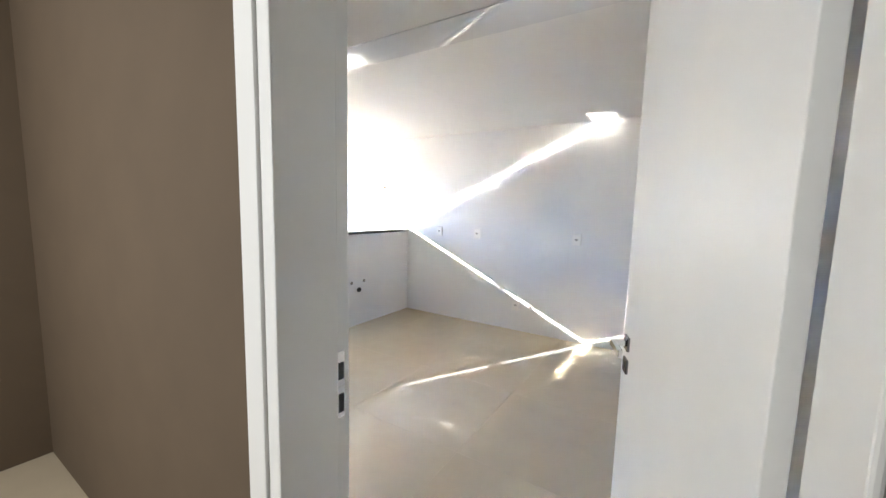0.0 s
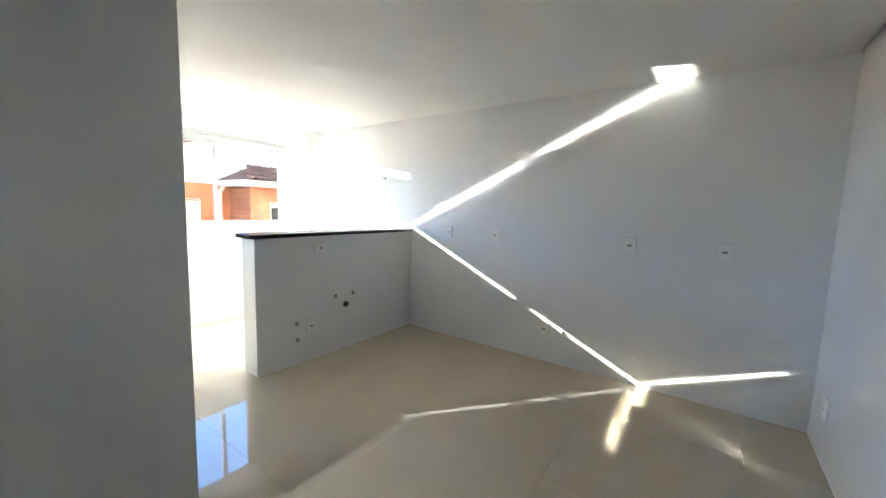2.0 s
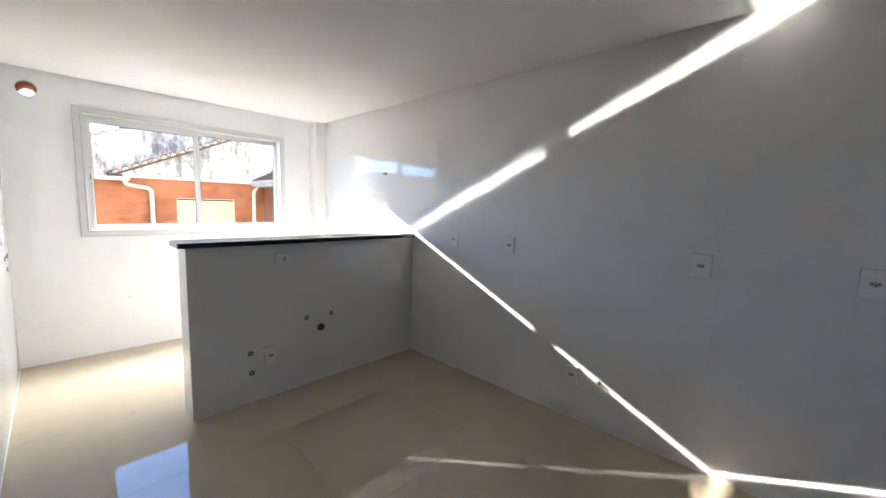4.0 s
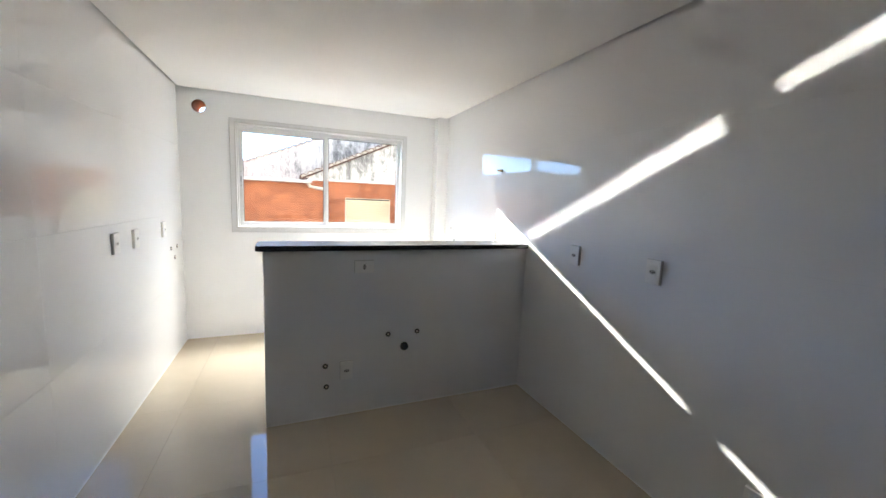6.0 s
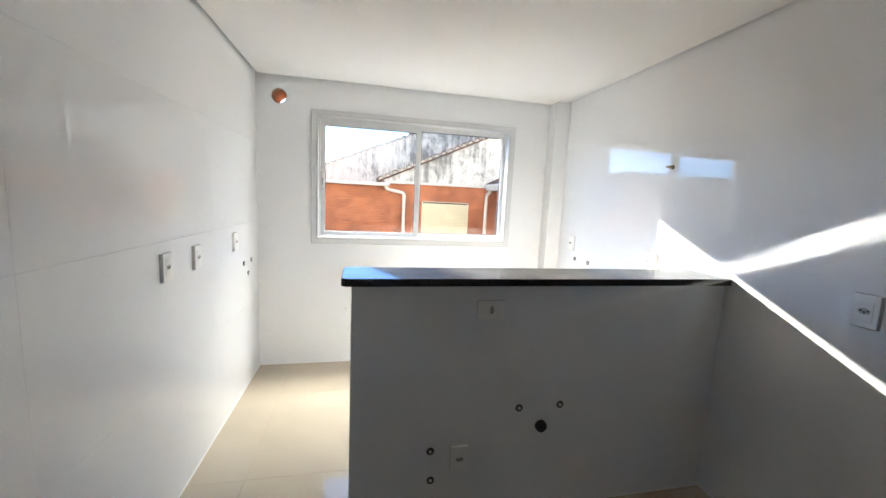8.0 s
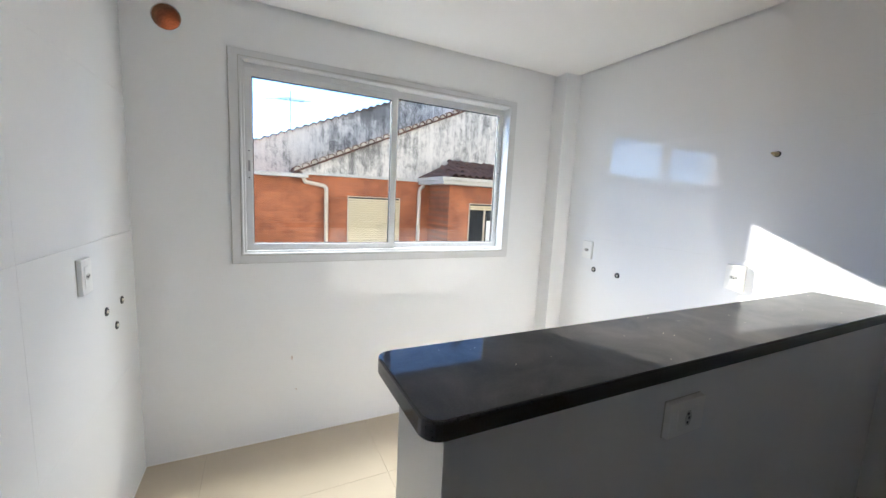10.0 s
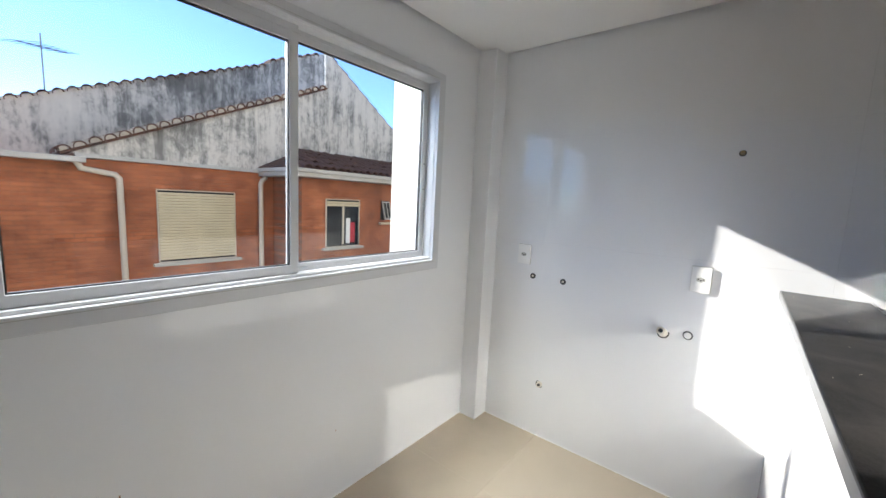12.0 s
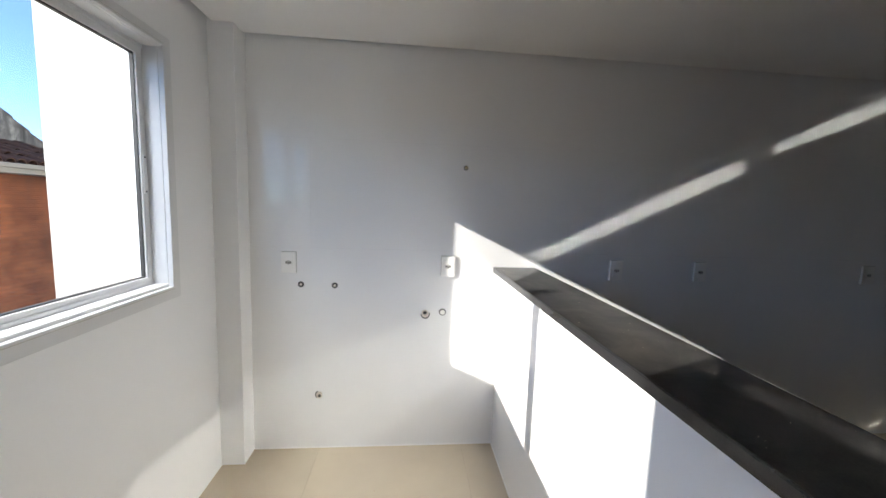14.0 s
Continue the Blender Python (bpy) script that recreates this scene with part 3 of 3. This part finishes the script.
def stub(label, length, r=0.020):
    root = new("pipe_stub")
    bm = bmesh.new()
    cyl(bm, r, 0.0, length, r * 0.92, steps=24)
    mesh_ob("pipe", bm, STUB, root)
    bm = bmesh.new()
    cyl(bm, r * 0.5, length, length + 0.001)
    mesh_ob("mouth", bm, DARK, root)
    bm = bmesh.new()
    ring(bm, r * 1.05, r * 1.35, 0.002)
    mesh_ob("broken_edge", bm, RUBBER, root, "dark broken edge of the hole")
    return tagged(root, label, "pipe stub")


stub("beige plastic pipe stub standing out of the tile", 0.055).matrix_world = on_east(-1.092, 0.815) @ pose(0, 0, 0, -24, -6, 0)
stub("short beige pipe stub low on the wall", 0.03, 0.017).matrix_world = on_east(-0.489, 0.331) @ pose(0, 0, 0, -12, 14, 0)
cap = outlet(0.021, "white capped drain outlet in the tiled wall", PLASTIC)
bm = bmesh.new()
cyl(bm, 0.0165, 0.002, 0.009, 0.0145)
mesh_ob("cap", bm, PLASTIC, cap, "white domed cap")
cap.matrix_world = on_east(-1.192, 0.828)


def nozzle(label, length=0.045):
    root = new("gas_nozzle")
    bm = bmesh.new()
    cyl(bm, 0.009, 0.0, length * 0.5, steps=16)
    cyl(bm, 0.0065, length * 0.5, length, 0.005, steps=16)
    mesh_ob("spout", bm, BRASS, root)
    bm = bmesh.new()
    ring(bm, 0.008, 0.013, 0.004)
    mesh_ob("collar", bm, DARK, root)
    return tagged(root, label, "pipe nozzle")


nozzle("small dark brass nozzle on the tiled wall").matrix_world = on_east(-1.297, 1.66)
nozzle("small dark brass nozzle low on the wall", 0.03).matrix_world = on_east(-3.471, 0.295)
for y, z in ((-0.365, 0.91), (-0.19, 0.91), (-0.268, 0.825)):
    c = copy_thing(water, on_west(y, z))
    c["label"] = "open water outlet with chipped tile edge"

# ---- vent hole ----
# clay vent edge, its sleeve drawn out unseen past the wall to block sun
bm = bmesh.new()
ring(bm, 0.050, 0.057, 0.30)
vent = tagged(mesh_ob("vent_sleeve", bm, CLAY, smooth=True), "raw clay edge of a round vent hole, lengthened unseen to block sun", "vent")
vent.matrix_world = facing_south(-2.368, 0.302, 2.14)

# ---- neighbouring house ----
house = tagged(new("house"), "orange brick house with stained white gable", "house")
prism("wall", [(-6.5, -3.2), (1.72, -3.2), (1.72, 1.80), (-6.5, 1.70)], 6.3, 6.55, BRICK, house, "weathered orange brick wall")
prism("gable_wall", [(-1.25, 1.84), (1.72, 1.82), (5.2, 1.6), (8.2, 1.2), (7.6, 1.5), (5.38, 3.02), (2.98, 4.60), (2.98, 3.74), (1.2, 2.96)], 6.36, 6.44, STUCCO, house, "white render stained black by damp")
prism("upper_wall", [(-6.5, 0.6), (4.12, 1.6), (4.12, 5.235), (2.55, 4.56), (2.5, 4.48), (-2.12, 2.57), (-6.5, 0.78)], 8.0, 8.25, STUCCO, house, "white render stained black by damp")
box("string_course", -1.2, 1.75, 6.24, 6.36, 1.78, 1.84, GUTTER, house)
gutter = box("gutter", -6.5, -1.1, 6.1, 6.32, 1.70, 1.78, GUTTER, house, "grey metal gutter", 0.01)
# lower roof strip between the gable and the taller wall behind it
prism("roof", [(-1.35, 1.80), (2.98, 3.76), (2.98, 3.80), (-1.35, 1.84)], 6.3, 8.0, ROOFTILE, house)
for x, z0, z1 in ((1.46, 1.88, 3.02), (1.98, 1.88, 3.28), (3.05, 2.36, 4.45), (3.75, 2.36, 4.0), (4.5, 2.36, 3.5)):
    box("render_joint", x - 0.006, x + 0.006, 6.356, 6.362, z0, z1, GUTTER, house)
box("rear_wing", -18.0, -6.5, 7.6, 12.0, -3.2, 2.62, STUCCO, house, "stained white rendered rear wing")
bay = box("bay_wall", 1.72, 7.5, 5.2, 6.3, -3.2, 1.72, BRICK, house, "orange brick wall of the projecting wing")


def hip_roof():
    bm = bmesh.new()
    lo = [bm.verts.new(p) for p in ((1.45, 4.95, 1.86), (8.0, 4.95, 1.86), (8.0, 6.36, 2.33), (2.35, 6.36, 2.34), (1.45, 6.36, 1.9))]
    bm.faces.new((lo[0], lo[1], lo[2], lo[3]))
    bm.faces.new((lo[0], lo[3], lo[4]))
    base = [bm.verts.new((v.co.x, v.co.y, 1.82)) for v in lo]
    bm.faces.new(base[::-1])
    for k in range(5):
        n = (k + 1) % 5
        bm.faces.new((base[k], base[n], lo[n], lo[k]))
    bmesh.ops.recalc_face_normals(bm, faces=bm.faces)
    return mesh_ob("hip_roof", bm, ROOFTILE, house, "dark mossy clay tile roof")


hip_roof()
boxes("eave", [(1.42, 8.0, 4.90, 5.2, 1.72, 1.80), (1.38, 8.0, 4.86, 4.98, 1.80, 1.87), (1.42, 1.72, 5.2, 6.3, 1.72, 1.80), (1.38, 1.46, 4.98, 6.3, 1.80, 1.87)], GUTTER, house, "pale moulded eave with gutter", 0.008)
tube("downpipe", [(-1.2, 6.2, 1.72), (-1.15, 6.2, 1.62), (-0.78, 6.2, 1.56), (-0.73, 6.2, 1.50), (-0.73, 6.2, -3.2)], 0.045, PIPE, house, "cream plastic downpipe")
tube("downpipe", [(1.52, 6.2, 1.76), (1.51, 6.2, 1.68), (1.45, 6.2, 1.63), (1.42, 6.2, 1.56), (1.42, 6.2, -3.2)], 0.045, PIPE, house, "cream plastic downpipe")


def barrel_tile():
    """One curved clay roof tile, open below, lying along y."""
    bm = bmesh.new()
    n = 7
    rows = []
    for y, r in ((0.0, 0.085), (0.36, 0.065)):
        rows.append([[bm.verts.new((q * math.cos(math.pi * k / (n - 1)), y, q * math.sin(math.pi * k / (n - 1)))) for k in range(n)] for q in (r, r - 0.014)])
    (a, ai), (b, bi) = rows
    for k in range(n - 1):
        bm.faces.new((a[k], a[k + 1], b[k + 1], b[k]))
        bm.faces.new((ai[k + 1], ai[k], bi[k], bi[k + 1]))
        bm.faces.new((a[k + 1], a[k], ai[k], ai[k + 1]))
        bm.faces.new((b[k], b[k + 1], bi[k + 1], bi[k]))
    me = bpy.data.meshes.new("roof_tile")
    bm.to_mesh(me)
    bm.free()
    me.materials.append(ROOFTILE)
    return me


TILE_MESH = barrel_tile()


def lay_tile(x, y, z, turn, tilt, lean=0.0):
    t = new("roof_tile", TILE_MESH)
    t.parent = house
    t.matrix_world = Matrix.Translation((x, y, z)) @ pose(0, 0, 0, 0, lean, 0) @ pose(0, 0, 0, 0, 0, turn) @ pose(0, 0, 0, tilt, 0, 0)


rng = random.Random(4)
slope = math.degrees(math.atan2(1.96, 4.33))
prism("mortar_bed", [(-1.35, 1.842), (2.98, 3.802), (2.98, 3.872), (-1.35, 1.912)], 6.315, 6.52, MORTAR, house, "pale mortar under the verge tiles")
for row in range(3):
    for k in range(25):
        u = k / 25
        lay_tile(-1.30 + 4.33 * u, 6.27 + row * 0.33, 1.86 + 1.96 * u + rng.uniform(-0.008, 0.008), rng.uniform(-4, 4), rng.uniform(-1, 3), -slope)
for k in range(34):
    u = k / 34
    lay_tile(-3.7 + 6.2 * u, 7.95, 1.86 + 2.56 * u, rng.uniform(-3, 3), 3, -22)
for k in range(6):
    lay_tile(2.58 + 0.23 * k, 7.95, 4.535 + 0.1 * k, rng.uniform(-3, 3), 3, -23)
for k in range(15):
    u = k / 15
    lay_tile(2.98 + 4.6 * u, 6.48, 4.62 - 3.05 * u, 90, 33)
fall = math.degrees(math.atan2(0.47, 1.41))
for col in range(24):
    for row in range(4):
        x = 1.72 + col * 0.17
        if x - 1.45 > row * 0.24:
            lay_tile(x + rng.uniform(-0.01, 0.01), 4.95 + row * 0.34, 1.87 + row * 0.113 + rng.uniform(-0.008, 0.008), rng.uniform(-4, 4), fall + rng.uniform(-2, 2))


def shutter_window(x0, x1, z0, z1, y, drop):
    """A window of the house with a roller shutter let down to the height drop."""
    w = new("window")
    w.parent = house
    w["label"] = "window with cream roller shutter"
    frame_mesh("frame", x0, x1, z0, z1, 0.018, y - 0.03, y + 0.02, PIPE, w, 0.003)
    box("sill", x0 - 0.08, x1 + 0.08, y - 0.09, y, z0 - 0.05, z0, WHITEWALL, w, "pale concrete sill", 0.005)
    box("pane", x0 + 0.018, x1 - 0.018, y - 0.004, y - 0.001, z0 + 0.018, z1 - 0.018, DARK_GLASS, w, "dark window glass")
    box("mullion", (x0 + x1) / 2 - 0.02, (x0 + x1) / 2 + 0.02, y - 0.025, y - 0.005, z0 + 0.05, z1 - 0.05, PIPE, w)
    n = int((z1 - 0.05 - drop) / 0.05)
    for k in range(n):
        z = z1 - 0.05 - k * 0.05
        box("slat", x0 + 0.018, x1 - 0.018, y - 0.045, y - 0.028, z - 0.046, z, SHUTTER, w, "", 0.006)
    return w


DARK_GLASS = material("dark_window_glass", (0.02, 0.022, 0.025), 0.1, grain=0.1, spec=0.25)
shutter_window(-0.26, 0.97, 0.12, 1.37, 6.3, 0.17)
open_window = shutter_window(2.23, 3.06, 0.35, 1.34, 5.2, 1.17)
small = new("window")
small.parent = house
small["label"] = "small window with a tilted sash"
# thin dark sheet on the brick stands for the shade of the opening
box("recess_shade", 3.67, 3.91, 5.196, 5.199, 0.90, 1.34, DARK, small)
box("sill", 3.62, 3.96, 5.12, 5.2, 0.80, 0.85, CREAM, small, "pale concrete sill", 0.005)
sash = box("sash", -0.11, 0.11, -0.012, 0.012, -0.42, 0.0, GUTTER, small, "grey tilted sash")
for x in (-0.048, 0.048):
    box("pane", x - 0.036, x + 0.036, -0.016, -0.012, -0.39, -0.03, DARK_GLASS, sash)
sash.location, sash.rotation_euler = (3.79, 5.17, 1.32), (radians(-17), 0, 0)
box("curtain", 2.70, 2.80, 5.150, 5.168, 0.42, 0.95, WHITECLOTH, open_window, "white cloth behind the glass", 0.006)
box("garment", 2.80, 2.92, 5.148, 5.166, 0.44, 0.86, CLOTH, open_window, "red garment", 0.006)


# ---- roof aerial ----
aerial = tagged(new("tv_aerial"), "thin grey metal television aerial on the roof", "aerial")
mast_x, mast_y = -1.30, 8.12
tube("mast", [(mast_x, mast_y, 2.9), (mast_x, mast_y, 3.85)], 0.012, STEEL, aerial)
tube("boom", [(mast_x - 0.3, mast_y - 0.25, 3.58), (mast_x + 0.35, mast_y + 0.3, 3.70)], 0.009, STEEL, aerial)
for k in range(7):
    u = k / 6
    x, y = mast_x - 0.3 + 0.65 * u, mast_y - 0.25 + 0.55 * u
    reach = 0.26 - 0.12 * u
    tube("rod", [(x - reach, y + reach, 3.58 + 0.12 * u), (x + reach, y - reach, 3.58 + 0.12 * u)], 0.005, STEEL, aerial)

# ---- small marks and building dirt ----
sealant = boxes("floor_sealant", [(-0.004, 0.0, -5.04, -1.71, 0, 0.004), (-0.004, 0.0, -1.52, -0.122, 0, 0.004), (-2.535, -0.13, -0.004, 0.0, 0, 0.004), (-2.535, -2.531, -2.65, 0, 0, 0.004),
                                  (-1.77, 0.0, -1.714, -1.71, 0, 0.004), (-1.77, 0.0, -1.52, -1.516, 0, 0.004), (-3.345, -2.535, -2.654, -2.65, 0, 0.004), (-3.345, 0.0, -5.04, -5.036, 0, 0.004)], PLASTIC)
structure(sealant, "thin white sealant along the foot of the walls", "trim")
for x, z, w, h in ((-1.855, 0.47, 0.004, 0.022), (-1.834, 0.281, 0.004, 0.008), (-1.10, 0.33, 0.004, 0.006)):
    tagged(box("tile_chip", x - w / 2, x + w / 2, -0.0012, 0.001, z - h / 2, z + h / 2, CLAY), "small dark chip in the white wall tile", "chip", "chips in the wall tile")


def crumbs(name, count, x0, x1, y0, y1, z, size, mat, label):
    """Loose crumbs of plaster, too many and too small to count."""
    bm = bmesh.new()
    for _ in range(count):
        r = rng.uniform(0.4, 1.0) * size
        at = Matrix.Translation((rng.uniform(x0, x1), rng.uniform(y0, y1), z + r * 0.35)) @ Euler((rng.uniform(0, 6), rng.uniform(0, 6), rng.uniform(0, 6))).to_matrix().to_4x4()
        bmesh.ops.create_icosphere(bm, subdivisions=1, radius=r, matrix=at @ Matrix.Diagonal((1.0, rng.uniform(0.5, 1.0), rng.uniform(0.4, 0.8), 1)))
    return tagged(mesh_ob(name, bm, mat), label, "debris", kind="stuff")


crumbs("plaster_crumbs", 30, -1.7, -0.05, -1.728, -1.488, 1.10, 0.0013, GROUT, "pale plaster crumbs scattered on the granite countertop")
crumbs("floor_crumbs", 22, -2.4, -0.2, -1.4, -0.15, 0.0, 0.003, CLAY, "small dark building crumbs on the tile floor")

# ---- floor tiles ----
PITCH, JOINT = 0.84, 0.001
XS = sorted({-3.54, 0.0, *[x for x in (-2.275 + PITCH * k for k in range(-1, 4)) if -3.54 < x < 0]})
YS = sorted({-5.04, 0.0, *[y for y in (-2.17 + PITCH * k for k in range(-3, 3)) if -5.04 < y < 0]})
meshes = {}
for x0, x1 in zip(XS, XS[1:]):
    for y0, y1 in zip(YS, YS[1:]):
        key = (round(x1 - x0, 3), round(y1 - y0, 3))
        if key not in meshes:
            bm = bmesh.new()
            add_box(bm, JOINT / 2, key[0] - JOINT / 2, JOINT / 2, key[1] - JOINT / 2, 0.0, 0.006, 0.0006)
            me = bpy.data.meshes.new("floor_tile")
            bm.to_mesh(me)
            bm.free()
            me.materials.append(FLOOR)
            meshes[key] = me
        t = new("tile", meshes[key])
        t.parent = floor
        t.location = (x0, y0, -0.006)


# ---- wall tiles, laid flat in rows ----
def clad(wall, x0, x1, ys, gap=0.0002):
    zs = (-0.003, 0.594, 1.188, 1.782, 2.4)
    made = {}
    for y0, y1 in zip(ys, ys[1:]):
        for z0, z1 in zip(zs, zs[1:]):
            key = (round(y1 - y0, 3), round(z1 - z0, 3))
            if key not in made:
                bm = bmesh.new()
                add_box(bm, 0, x1 - x0, gap / 2, key[0] - gap / 2, gap / 2, key[1] - gap / 2)
                me = bpy.data.meshes.new("wall_tile")
                bm.to_mesh(me)
                bm.free()
                me.materials.append(TILE)
                made[key] = me
            t = new("tile", made[key])
            t.parent = wall
            t.location = (x0, y0, z0)


clad(wall_west, -2.5385, -2.535, (-2.45, -2.094, -0.906, 0.0), 0.0006)
clad(wall_east, 0.0, 0.0035, (-5.04, -4.01, -2.822, -1.634, -0.446, 0.0))
